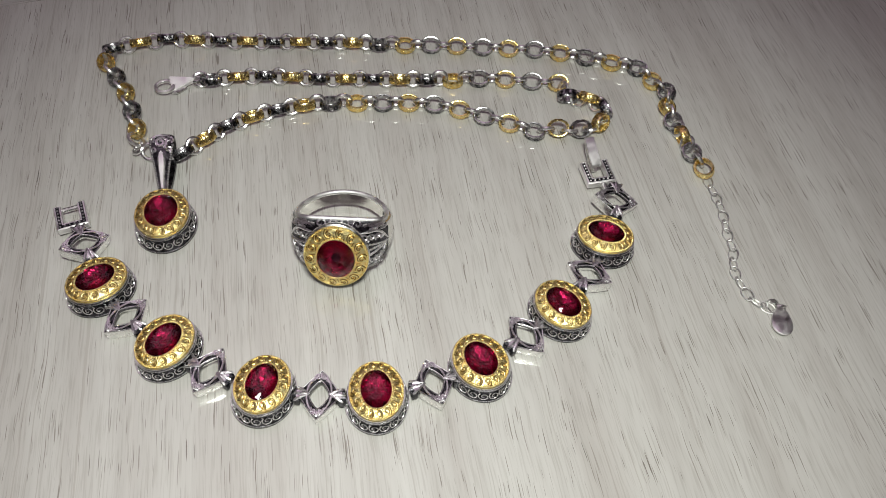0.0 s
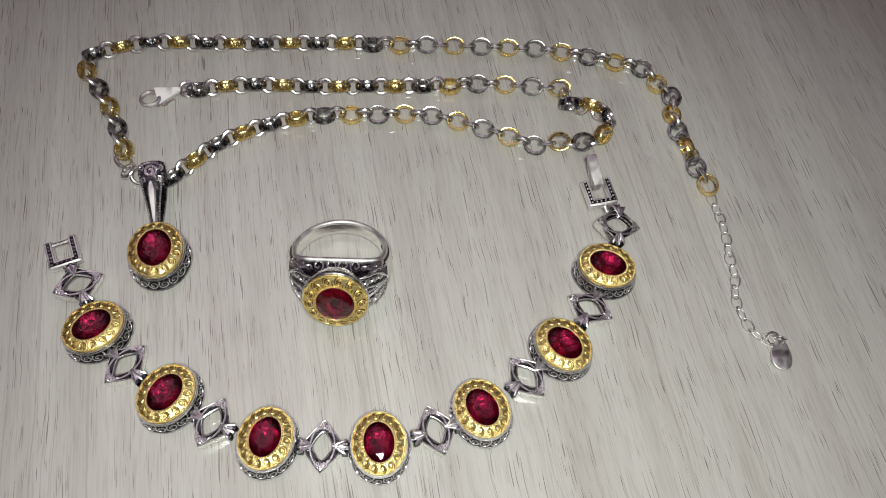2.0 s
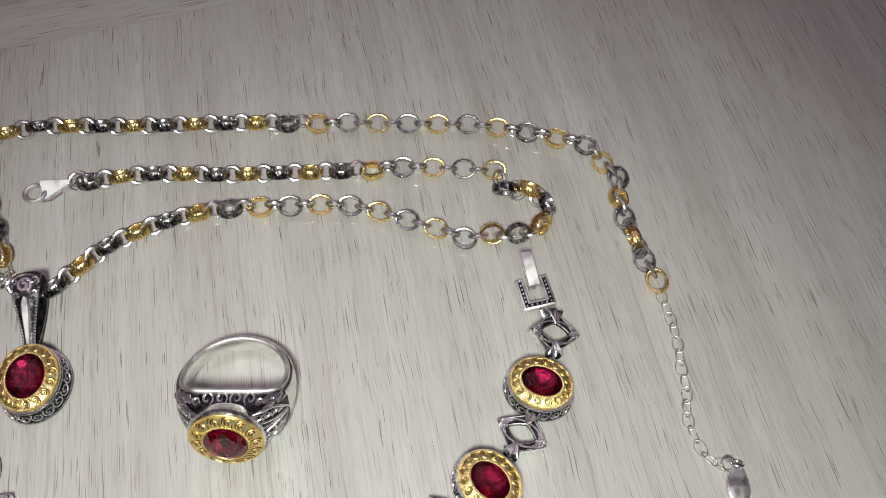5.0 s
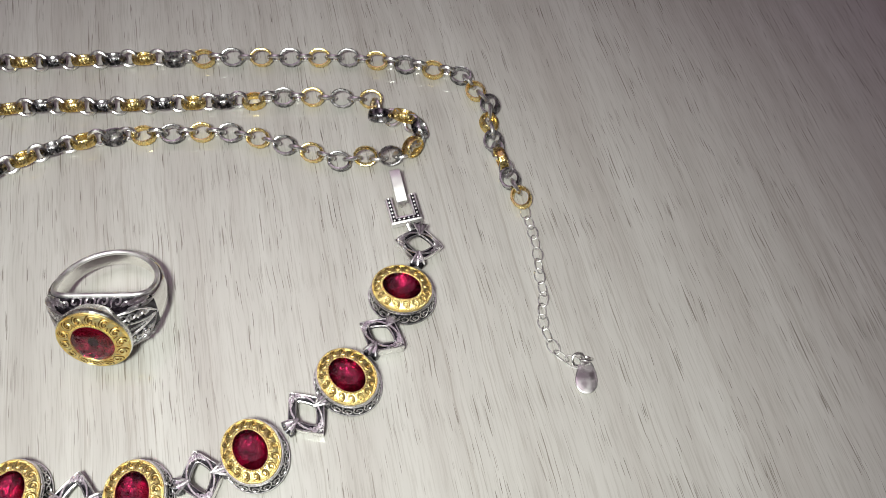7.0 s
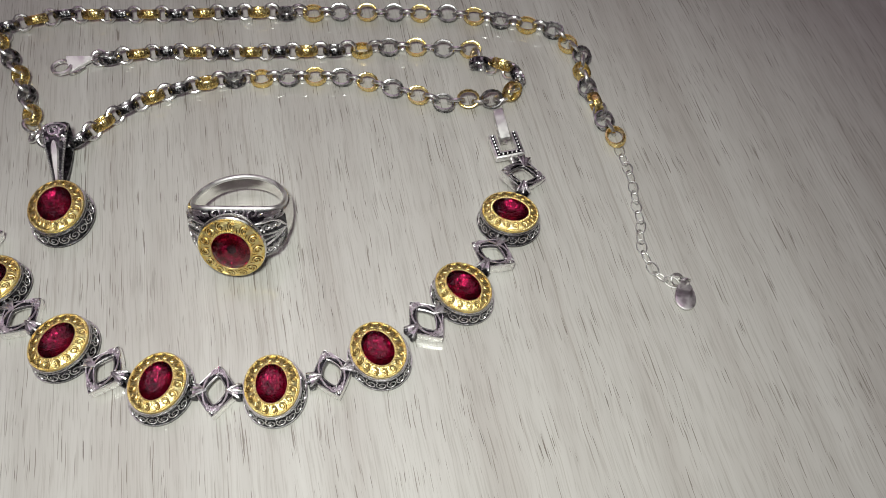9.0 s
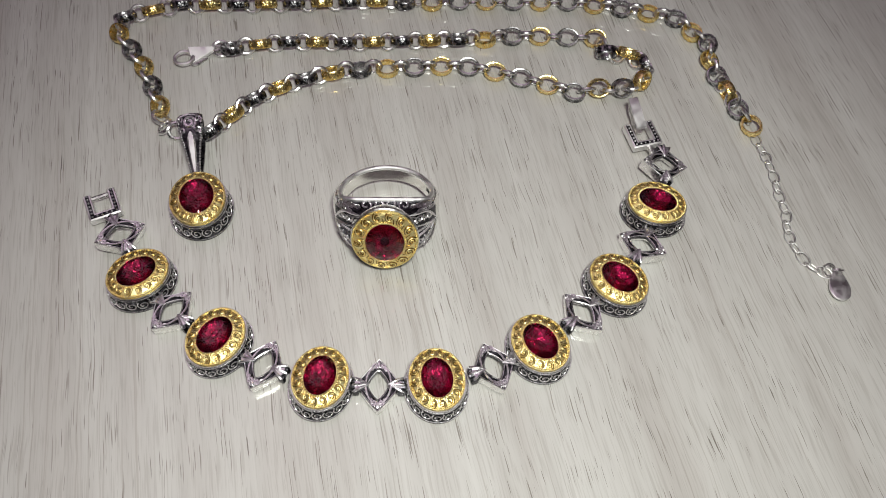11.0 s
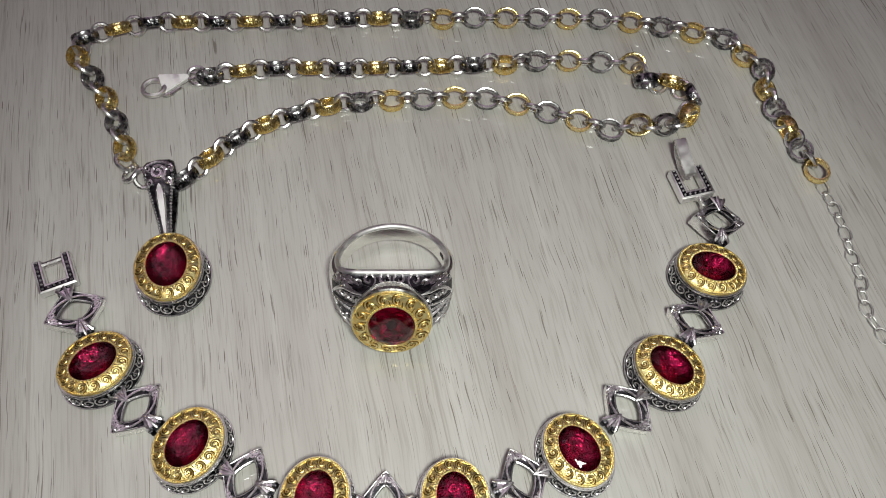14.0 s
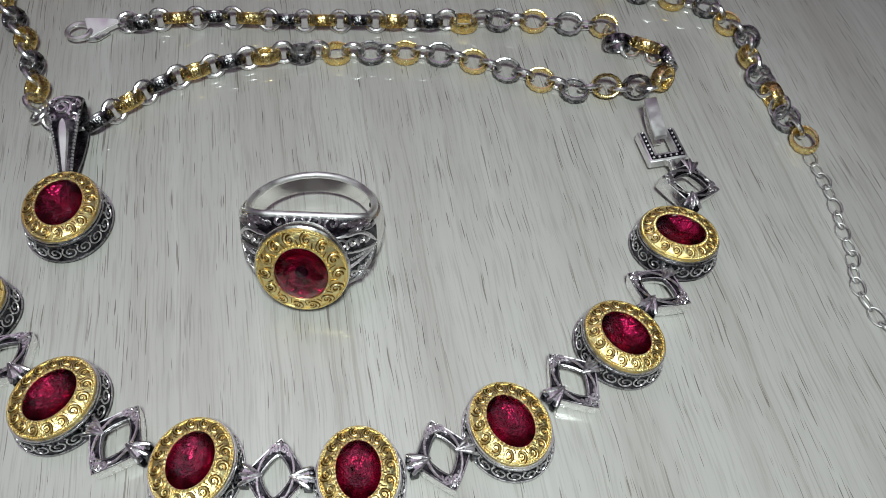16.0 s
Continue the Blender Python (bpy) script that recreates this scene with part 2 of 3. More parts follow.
def build_table():
    table = tagged(new("table"), "pale grey wood table with a clear glossy lacquer", "table")
    table.location = (0, 0, -0.74)

    def board(outline):
        bm = bmesh.new()
        loft(bm, [[(x, y, z) for x, y in outline] for z in (-28, 0)], (True, True))
        return bm

    def seam(x, gap):
        return 104.0 + 0.335 * x + gap
    top = part("tabletop", board([(-600, -450), (700, -450), (700, seam(700, -0.06)), (-600, seam(-600, -0.06))]), TABLE, table, "glossy pale grey wood-grain top with dark pores", False)
    top.location = (0, 0, 0.74)
    rail = part("end_board", board([(-600, seam(-600, 0.06)), (700, seam(700, 0.06)), (700, 520), (-600, 520)]), RAIL, table, "cross-grained board along the edge of the top", False)
    rail.location = (0, 0, 0.74)
    bm = bmesh.new()
    box(bm, -25, -25, 0, 25, 25, 712, 2)
    leg = part("leg", bm, TABLE, table)
    leg.location = (-0.54, -0.39, 0)
    for x, y in ((0.64, -0.39), (0.64, 0.44), (-0.54, 0.44)):
        shared("leg", leg, table, Matrix.Translation((x, y, 0)))


build_table()


# ---- gem-set ovals, used by bracelet, pendant and ring ----
def oval_gem(bm, a, b, z, crown, depth):
    """A foil-backed oval stone: table, kite and girdle facets above, a foiled pavilion below."""
    def ring(f, h, n, off=0.0):
        return [bm.verts.new((a * f * math.cos((k + off) * math.tau / n), b * f * math.sin((k + off) * math.tau / n), z + h)) for k in range(n)]
    table = ring(0.64, crown, 8, 0.5)
    mid = ring(0.86, crown * 0.62, 8)
    girdle = ring(1.0, 0.0, 16)
    pav = ring(0.52, -depth * 0.62, 8)
    culet = bm.verts.new((0, 0, z - depth))
    bm.faces.new(table)
    foil = []
    for k in range(8):
        j, h = (k + 1) % 8, (k - 1) % 8
        bm.faces.new((table[h], table[k], mid[k]))
        bm.faces.new((table[k], mid[k], girdle[2 * k + 1]))
        bm.faces.new((table[k], girdle[2 * k + 1], mid[j]))
        bm.faces.new((mid[k], girdle[2 * k], girdle[2 * k + 1]))
        bm.faces.new((mid[k], girdle[(2 * k - 1) % 16], girdle[2 * k]))
        foil.append(bm.faces.new((girdle[2 * k], girdle[2 * k + 1], pav[k])))
        foil.append(bm.faces.new((girdle[2 * k + 1], girdle[(2 * k + 2) % 16], pav[j])))
        foil.append(bm.faces.new((girdle[2 * k + 1], pav[j], pav[k])))
        foil.append(bm.faces.new((pav[k], pav[j], culet)))
    for f in foil:
        f.material_index = 1


def gemstone(parent, a, b, z, crown, depth):
    bm = bmesh.new()
    oval_gem(bm, a, b, z, crown, depth)
    ob = part("gemstone", bm, GEM, parent, "faceted oval deep red gemstone", False)
    ob.data.materials.append(FOIL)


def gold_plate(parent, inner, outer, z_in, z_out, scrolls, size, wire):
    """A domed oval collar with running scrolls, a beaded seat round the stone and a beaded outer edge."""
    (ai, bi), (ao, bo) = inner, outer

    def surface(ang, s):
        h = z_out + (z_in - z_out) * math.sin((1 - s) * math.pi / 2) ** 0.9
        return Vector(((ai + (ao - ai) * s) * math.cos(ang), (bi + (bo - bi) * s) * math.sin(ang), h))
    n = 56
    bm = bmesh.new()
    rows = [[surface(k * math.tau / n, s) for k in range(n)] for s in (0.0, 0.08, 0.25, 0.45, 0.65, 0.82, 0.93, 1.0)]
    seat = [[(p.x * 0.97, p.y * 0.97, z_in - 0.9) for p in rows[0]]]
    skirt = [[(p.x, p.y, z_out - 0.75) for p in rows[-1]]]
    loft(bm, seat + rows + skirt)
    mean = (ai + ao + bi + bo) / 4
    width = ((ao - ai) + (bo - bi)) / 2
    for s in (0.0, 0.98):
        tube(bm, [surface(k * math.tau / n, s) for k in range(n)], 0.17, 6, True)
    for s, step, r in ((0.05, 0.56, 0.25), (0.93, 0.42, 0.16)):
        count = int(math.tau * (mean + (s - 0.5) * width) / step)
        for k in range(count):
            bead(bm, surface(k * math.tau / count, s) + Vector((0, 0, 0.05)), r)
    part("collar", bm, GOLD, parent, "domed yellow gold collar with milled edges")
    groove = bmesh.new()
    wave = running_scroll()
    last = len(wave) - 1

    def on_collar(mid, u, v, lift):
        return surface(mid + u * size / mean, min(0.9, max(0.1, 0.5 - v * size * 1.0 / width))) + Vector((0, 0, lift))
    for k in range(scrolls):
        mid = k * math.tau / scrolls
        raised = bmesh.new()
        tube(raised, [on_collar(mid, u, v, wire * 0.45) for u, v in wave], [wire * (0.55 + 0.6 * math.sin(i / last * math.pi)) for i in range(last + 1)], 6)
        part("scroll", raised, GOLD, parent)
        # thin dark wires on the surface draw the grooves' shade
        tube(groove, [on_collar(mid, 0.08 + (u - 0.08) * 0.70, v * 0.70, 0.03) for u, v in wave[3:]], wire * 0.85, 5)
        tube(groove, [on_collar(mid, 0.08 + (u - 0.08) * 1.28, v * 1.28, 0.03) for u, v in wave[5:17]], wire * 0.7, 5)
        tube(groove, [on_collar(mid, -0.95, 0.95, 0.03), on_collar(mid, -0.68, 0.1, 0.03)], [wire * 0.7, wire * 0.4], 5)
    part("groove_lines", groove, DEEPGOLD, parent, "fine dark scroll lines, groove shade and antique tone in their colour")


def cup_scrolls(bm, low, high, count, size, wire):
    """Openwork scrolls on the sloping oval wall between two (half width, half length, height) rims."""
    mean = (low[0] + low[1] + high[0] + high[1]) / 4
    rise = math.hypot(high[2] - low[2], low[0] - high[0])

    def surface(ang, s):
        return Vector(((low[0] + (high[0] - low[0]) * s) * math.cos(ang), (low[1] + (high[1] - low[1]) * s) * math.sin(ang), low[2] + (high[2] - low[2]) * s))
    for k in range(count):
        mid = k * math.tau / count
        tube(bm, [surface(mid + u * size / mean, min(1, max(0, 0.5 - v * size / rise))) * 1.0 for u, v in spiral(hand=-1)], wire, 5)
    for (a, b, z), r in ((low, 0.15), (high, 0.18)):
        tube(bm, [(a * math.cos(k * math.tau / 48), b * math.sin(k * math.tau / 48), z) for k in range(48)], r, 6, True)


def medallion(parent, name="medallion", stone=(3.25, 4.35)):
    """An oval station: blackened cup, silver scrolls, gold collar, red stone."""
    bm = bmesh.new()
    ellipses(bm, [(6.0, 7.0, 0.0), (6.35, 7.35, 0.25), (6.4, 7.4, 0.8), (6.2, 7.2, 1.2), (5.6, 6.6, 3.9), (5.72, 6.72, 4.1), (5.74, 6.74, 4.5), (5.5, 6.5, 4.75), (5.0, 6.0, 4.75)], 56, (True, False))
    cup = part(name, bm, DARK, parent, "oval station with a red stone in a gold scrollwork collar")
    bm = bmesh.new()
    cup_scrolls(bm, (6.42, 7.42, 0.75), (5.74, 6.74, 4.15), 18, 1.1, 0.13)
    tube(bm, [(5.64 * math.cos(k * math.tau / 56), 6.64 * math.sin(k * math.tau / 56), 4.78) for k in range(56)], 0.17, 6, True)
    part("scrollwork", bm, WORN, cup, "silver scrolls and lip on a blackened ground")
    gold_plate(cup, (stone[0] - 0.05, stone[1] - 0.05), (5.45, 6.45), 6.15, 5.3, 16, 0.97, 0.13)
    gemstone(cup, *stone, 6.12, 0.7, 1.25)
    return cup


# ---- bracelet ----
def fleur(bm, x, y, z, way, size=1.0):
    """A leaf clasping the corner of a link: three ridged prongs that meet in a point; way is the direction of the point."""
    c, s = math.cos(way), math.sin(way)
    tip = Vector((x + c * 1.6 * size, y + s * 1.6 * size, z + 0.1))
    for off, length, wide in ((0.0, 2.3, 0.32), (0.72, 2.5, 0.34), (-0.72, 2.5, 0.34)):
        away = Vector((-(c * math.cos(off) - s * math.sin(off)), -(s * math.cos(off) + c * math.sin(off)), 0))
        tail = Vector((x, y, z - 0.2)) + away * length * size
        tube(bm, [tip, tip.lerp(tail, 0.3) + Vector((0, 0, 0.2)), tip.lerp(tail, 0.65) + Vector((0, 0, 0.25)), tip.lerp(tail, 0.92), tail], [0.1, wide * 0.8 * size, wide * 1.1 * size, wide * size, wide * 0.5 * size], 7)
    web = [tip + Vector((0, 0, 0.05))]
    for off in (0.72, 0.0, -0.72):
        web.append(Vector((x - (c * math.cos(off) - s * math.sin(off)) * 1.6 * size, y - (s * math.cos(off) + c * math.sin(off)) * 1.6 * size, z - 0.05)))
    loft(bm, [[p - Vector((0, 0, 0.5)) for p in web], web], (True, True))


def diamond_link(parent):
    """An upright-walled lozenge with an almond opening, vine borders and leaf tips, its long way along y."""
    n = 48

    def lozenge(a, b, power, cut):
        out = []
        for k in range(n):
            ang = k * math.tau / n
            c, s = math.cos(ang), math.sin(ang)
            q = (abs(c / a) ** power + abs(s / b) ** power) ** (-1 / power)
            out.append((max(-a * cut, min(a * cut, q * c)), q * s))
        return out
    outer, inner = lozenge(4.25, 5.35, 1.08, 0.88), lozenge(2.0, 2.95, 1.28, 1.0)
    bm = bmesh.new()
    loft(bm, [[(x * 0.92, y * 0.93, 0) for x, y in outer], [(x * 0.935, y * 0.945, 0.2) for x, y in outer], [(x, y, 3.5) for x, y in outer], [(x * 0.97, y * 0.975, 3.78) for x, y in outer],
              [(x * 0.945, y * 0.955, 3.78) for x, y in outer], [(x * 0.93, y * 0.94, 3.5) for x, y in outer], [(x * 1.12, y * 1.08, 3.5) for x, y in inner], [(x, y, 3.4) for x, y in inner], [(x, y, 2.7) for x, y in inner], [(x * 0.86, y * 0.87, 2.5) for x, y in outer], [(x * 0.85, y * 0.86, 0) for x, y in outer]], closed=True)
    body = part("diamond_link", bm, BRIGHT, parent, "plain-walled silver lozenge link with an almond opening")
    bm = bmesh.new()
    loft(bm, [[(x * 0.945, y * 0.95, 3.66) for x, y in outer], [(x * 0.80, y * 0.84, 3.62) for x, y in outer], [(x * 1.10, y * 1.08, 3.62) for x, y in inner], [(x * 1.0, y * 1.0, 3.58) for x, y in inner]])
    part("face", bm, DARK, body, "blackened silver face")
    # darker grey than the body: the colour carries the shade inside the opening
    bm = bmesh.new()
    loft(bm, [[(x * 0.975, y * 0.975, z) for x, y in inner] for z in (3.55, 3.2, 2.72)])
    part("inner_wall", bm, FACE, body, "grey inner wall, the opening's shade put into its colour")
    bm = bmesh.new()
    for side in (1, -1):
        # a bowed vine along each side of the opening, from one curled corner to the other
        vine = [(side * (2.55 * math.cos(v * 1.1) - 0.15), 4.3 * math.sin(v), 3.8 + 0.2 * math.cos(v)) for v in [(-1.35 + 2.7 * i / 18) for i in range(19)]]
        tube(bm, vine, [0.13 + 0.10 * math.sin(i / 18 * math.pi) for i in range(19)], 6)
        for hand in (1, -1):
            curl = [(hand * (0.72 + u * 0.52), side * (3.62 + v * 0.72), 3.9) for u, v in spiral(1.15, 0.5, 18)]
            tube(bm, curl, [0.15 + 0.1 * i / 19 for i in range(20)], 6)
            tube(bm, [(hand * 1.95, side * 2.35, 3.7), (hand * 1.35, side * 3.0, 3.9), (hand * 1.1, side * 3.7, 3.85)], [0.12, 0.24, 0.14], 5)
        tube(bm, [(0, side * 3.15, 3.75), (0, side * 4.1, 3.98), (0, side * 4.8, 3.8)], [0.16, 0.3, 0.2], 6)
        bead(bm, (0, side * 3.2, 3.85), 0.3)
        for hand in (1, -1):
            bead(bm, (hand * 0.45, side * 4.5, 3.82), 0.26)
    tube(bm, [(x * 0.968, y * 0.973, 3.74) for x, y in outer], 0.12, 5, True)
    tube(bm, [(x * 1.07, y * 1.05, 3.66) for x, y in inner], 0.10, 5, True)
    part("vine_border", bm, WORN, body, "worn silver vine scrolls")
    for side, way in ((3.2, math.pi), (-3.2, 0.0)):
        bm = bmesh.new()
        fleur(bm, side, 0, 3.95, way, 0.88)
        part("leaf_tip", bm, WORN, body, "three-pronged silver leaf tip")
    bm = bmesh.new()
    for side in (1, -1):
        tube(bm, [(side * 3.6, 0, 2.6), (side * 4.4, 0, 2.9), (side * 5.1, 0, 2.7)], 0.7, 8)
        for y in (-1.0, 1.0):
            box(bm, side * 4.35 - 0.6, y - 0.42, 1.0, side * 4.35 + 0.6, y + 0.42, 3.4, 0.2)
    part("hinge", bm, DARK, body, "blackened silver hinge knuckles")
    return body


def clasp_frame(parent, bar):
    """A square U of silver with a row of dots on three sides, its open side towards +y; bar closes it."""
    bm = bmesh.new()
    w, l, t, z0, z1 = 3.35, 3.4, 1.6, 1.4, 3.2
    shape = [(-w, l), (-w, -l), (w, -l), (w, l), (w - t, l), (w - t, -l + t), (-w + t, -l + t), (-w + t, l)]
    low = [bm.verts.new((x, y, z0)) for x, y in shape]
    high = [bm.verts.new((x, y, z1)) for x, y in shape]
    for k in range(8):
        bm.faces.new((low[k], low[(k + 1) % 8], high[(k + 1) % 8], high[k]))
    for row, flip in ((high, 1), (low, -1)):
        for q in ((0, 1, 6, 7), (1, 2, 5, 6), (2, 3, 4, 5)):
            bm.faces.new([row[i] for i in q][::flip])
    bmesh.ops.bevel(bm, geom=list(bm.edges), offset=0.12, segments=1, affect="EDGES")
    body = part("clasp_frame", bm, PLAIN, parent, "square silver clasp frame edged with dots")
    bm = bmesh.new()
    e, i = 0.42, t - 0.42
    box(bm, -w + e, -l + e, z1 - 0.1, -w + i, l - 0.3, z1 + 0.05)
    box(bm, w - i, -l + e, z1 - 0.1, w - e, l - 0.3, z1 + 0.05)
    box(bm, -w + i, -l + e, z1 - 0.1, w - i, -l + i, z1 + 0.05)
    part("groove", bm, DARK, body, "blackened groove")
    bm = bmesh.new()
    m = t / 2
    for k in range(7):
        y = -l + m + k * 0.93
        bead(bm, (-w + m, y, z1 + 0.1), 0.27)
        bead(bm, (w - m, y, z1 + 0.1), 0.27)
    for k in range(1, 5):
        bead(bm, (-w + m + k * (2 * w - 2 * m) / 5, -l + m, z1 + 0.1), 0.27)
    part("beading", bm, WORN, body, "row of raised silver dots")
    bm = bmesh.new()
    if bar:
        tube(bm, [(-w + t / 2, l - 0.6, 2.0), (w - t / 2, l - 0.6, 2.0)], 0.55, 8)
        part("crossbar", bm, SILVER, body)
    else:
        rings = []
        for y, z, half in ((1.0, 3.8, 1.17), (1.2, 4.2, 1.2), (4.6, 5.4, 1.2), (8.0, 6.5, 1.17), (8.3, 6.2, 1.1)):
            rings.append([(-half, y, z), (half, y, z), (half, y + 0.05, z - 0.55), (-half, y + 0.05, z - 0.55)])
        loft(bm, rings, (True, True))
        bmesh.ops.bevel(bm, geom=list(bm.edges), offset=0.1, segments=1, affect="EDGES")
        part("tongue", bm, PLAIN, body, "plain silver push tongue")
        bm = bmesh.new()
        loft(bm, [[(-0.8, y, z), (0.8, y, z), (0.8, y, z - 0.25), (-0.8, y, z - 0.25)] for y, z in ((1.4, 1.6), (4.2, 2.1), (6.6, 3.2), (7.8, 4.6), (8.2, 6.0))], (True, True))
        part("spring", bm, SILVER, body, "folded silver spring under the tongue")
    bm = bmesh.new()
    tube(bm, [(0, -l + 0.2, 2.2), (0.1, -l - 0.9, 3.0), (0.25, -l - 1.8, 2.6), (0.3, -l - 2.2, 1.6)], [0.75, 0.7, 0.65, 0.6], 8)
    part("connecting_loop", bm, SILVER, body)
    return body


def build_bracelet():
    bracelet = tagged(new("bracelet"), "silver and gold bracelet with oval red stones, laid open", "bracelet")
    ovals = [(-39.7, -20.6), (-22.4, -34.4), (-2.0, -43.1), (20.2, -43.5), (40.6, -36.0), (57.7, -21.7), (68.7, -2.9)]
    links = [(-45.8, -10.8), (-32.3, -28.3), (-12.9, -40.0), (9.1, -44.3), (31.3, -40.8), (50.0, -28.8), (64.6, -12.9), (71.9, 8.2)]
    leans = [(0, 0), (2, 1), (-1, 2), (1, 0), (0, -2), (2, 0), (-1, 2)]
    first = medallion(bracelet)
    for k, (x, y) in enumerate(ovals):
        (xa, ya), (xb, yb) = links[k], links[k + 1]
        m = at(x, y, 0.12, *leans[k], math.degrees(math.atan2(yb - ya, xb - xa)))
        if k:
            copy_thing(first, m)
        else:
            first.matrix_basis = m @ Matrix.Diagonal((0.97, 0.965, 0.95, 1))
    ends = [(-50.9, -2.0), *ovals, (70.2, 17.0)]
    first = diamond_link(bracelet)
    tips = [(-8, 6), (0, 0), (3, -2), (0, 0), (-2, 2), (2, 0), (-3, 2), (11, -4)]
    for k, (x, y) in enumerate(links):
        (xa, ya), (xb, yb) = ends[k], ends[k + 1]
        rx, ry = tips[k]
        m = at(x, y + 0.4, 0.05 + 3.0 * abs(math.sin(radians(ry))) + 5.2 * abs(math.sin(radians(rx))), rx, ry, math.degrees(math.atan2(yb - ya, xb - xa)))
        if k:
            copy_thing(first, m)
        else:
            first.matrix_basis = m @ Matrix.Diagonal((1, 1, 0.82, 1))
    left = clasp_frame(bracelet, True)
    left.matrix_basis = at(-51.0, -2.2, -0.3, 2, 0, 24)
    right = clasp_frame(bracelet, False)
    right.matrix_basis = at(69.2, 18.1, -0.3, 0, 0, 14) @ Matrix.Diagonal((1.05, 1.03, 1, 1))


build_bracelet()


# ---- ring ----
def build_ring():
    ring = tagged(new("ring"), "silver ring with red stone in gold scrollwork, tipped back", "ring")
    inner, edge = 9.4, -5.0

    def half_width(y):
        """Half the width along the finger at y; the front half rises evenly towards the stone."""
        return 1.7 + 2.6 * (max(0.0, inner - y) / (inner - edge)) ** 2.4 if y > edge else 4.3 + (edge - y) * 0.22

    def thickness(y):
        return 1.4 + 0.9 * max(0.0, (4 - y) / 13)

    def section(ang):
        s, c = math.sin(ang), math.cos(ang)
        h = half_width(inner * c)
        t = thickness(inner * c)
        prof = [(inner, -h + 0.25), (inner, h - 0.25), (inner + 0.3, h), (inner + t - 0.5, h * 0.97), (inner + t, h * 0.75), (inner + t + 0.12, 0), (inner + t, -h * 0.75), (inner + t - 0.5, -h * 0.97), (inner + 0.3, -h)]
        return [(r * s, r * c, z) for r, z in prof]
    split = 2.0
    bm = bmesh.new()
    loft(bm, [section(-split + 2 * split * k / 48) for k in range(49)], (True, True))
    part("band", bm, POLISH, ring, "plain polished silver band")
    bm = bmesh.new()
    for k in range(4):
        ang = 1.17 + 0.045 * k
        x, y = (inner - 0.03) * math.sin(ang), (inner - 0.03) * math.cos(ang)
        tube(bm, [(x, y, 0.05), (x, y, 0.85)], 0.09, 5)
    part("hallmark", bm, DARK, ring, "tiny dark stamped mark")
    reach = math.acos(edge / (inner + 0.35))
    bm = bmesh.new()
    hoop = []
    for k in range(45):
        ang = -reach + 2 * reach * k / 44
        hoop.append(((inner + 0.35) * math.sin(ang), (inner + 0.35) * math.cos(ang), half_width((inner + 0.35) * math.cos(ang)) + 0.05))
    (xa, ya, za), (xb, yb, zb) = hoop[-1], hoop[0]
    hoop += [(xa + (xb - xa) * k / 10, ya, za + 0.12) for k in range(1, 10)]
    for _ in range(4):
        hoop = [tuple((a + 2 * b + c) / 4 for a, b, c in zip(hoop[i - 1], hoop[i], hoop[(i + 1) % len(hoop)])) for i in range(len(hoop))]
    tube(bm, hoop, 0.56, 10, True)
    part("rim", bm, PLAIN, ring, "polished silver rim of the finger hole")
    bm = bmesh.new()
    box(bm, -8.0, edge - 0.4, -3.9, 8.0, edge - 0.05, 3.9, 0.1)
    part("lining", bm, POLISH, ring, "smooth silver front wall of the finger hole")
    # sloping gallery that roofs the front of the finger hole, above and below
    for up in (1, -1):
        bm = bmesh.new()
        rows = []
        for k in range(9):
            y = edge - 5.6 * k / 8
            r = inner + thickness(y) - 0.25
            x = math.sqrt(max(4.0, r * r - y * y)) - 0.15
            rows.append([(x * (i / 6 - 1), y, up * (4.3 - 0.13 * (edge - y) - 0.2 * (abs(i / 6 - 1)) ** 4)) for i in range(13)])
        under = [[(x, y - 0.1, z - up * 0.7) for x, y, z in row] for row in rows]
        loft(bm, [a + b[::-1] for a, b in zip(rows, under)], (True, True))
        gallery = part("gallery", bm, DARK, ring, "blackened silver gallery with raised scrolls")

        def roof(x, y):
            z = 4.42 - 0.13 * (edge - y) - 0.2 * (abs(x) / 9.5) ** 4
            far = math.hypot(x, y)
            if far > inner - 0.1:
                z = max(z, half_width(inner * y / far) + 0.08)
            return Vector((x, y, up * z))

        def relief(name, points, r):
            bm = bmesh.new()
            last = len(points) - 1
            tube(bm, points, [r * (0.35 + 0.65 * min(1.0, 4 * min(i, last - i) / last)) for i in range(last + 1)], 6)
            part(name, bm, WORN, gallery)
        for x, y, size, hand in ((-1.35, -6.4, 1.05, 1), (1.35, -6.4, 1.05, -1), (-3.9, -6.5, 1.05, 1), (3.9, -6.5, 1.05, -1), (-5.9, -7.3, 0.75, 1), (5.9, -7.3, 0.75, -1)):
            relief("scroll", [roof(x + u * size, y + q * size * 1.35) for u, q in spiral(1.12, 0.5, 22, hand)], 0.23)
        for side in (1, -1):
            relief("rib", [roof(side * (8.5 - 0.30 * k), edge - 0.1 - 0.34 * k) for k in range(11)], 0.34)
            rim_side = []
            for k in range(9):
                y = edge - 0.05 - 0.5 * k
                rim_side.append(roof(side * (math.sqrt((inner + thickness(y) - 0.25) ** 2 - y * y) - 0.4), y))
            relief("rib", rim_side, 0.36)
            relief("rib", [roof(side * (8.3 - 0.22 * k), edge - 0.5 - 0.42 * k + 0.012 * k * k) for k in range(9)], 0.3)
            relief("scroll", [roof(side * (8.7 + u * 0.55), edge - 1.5 + q * 0.8) for u, q in spiral(1.2, 0.4, 16, side)], 0.24)
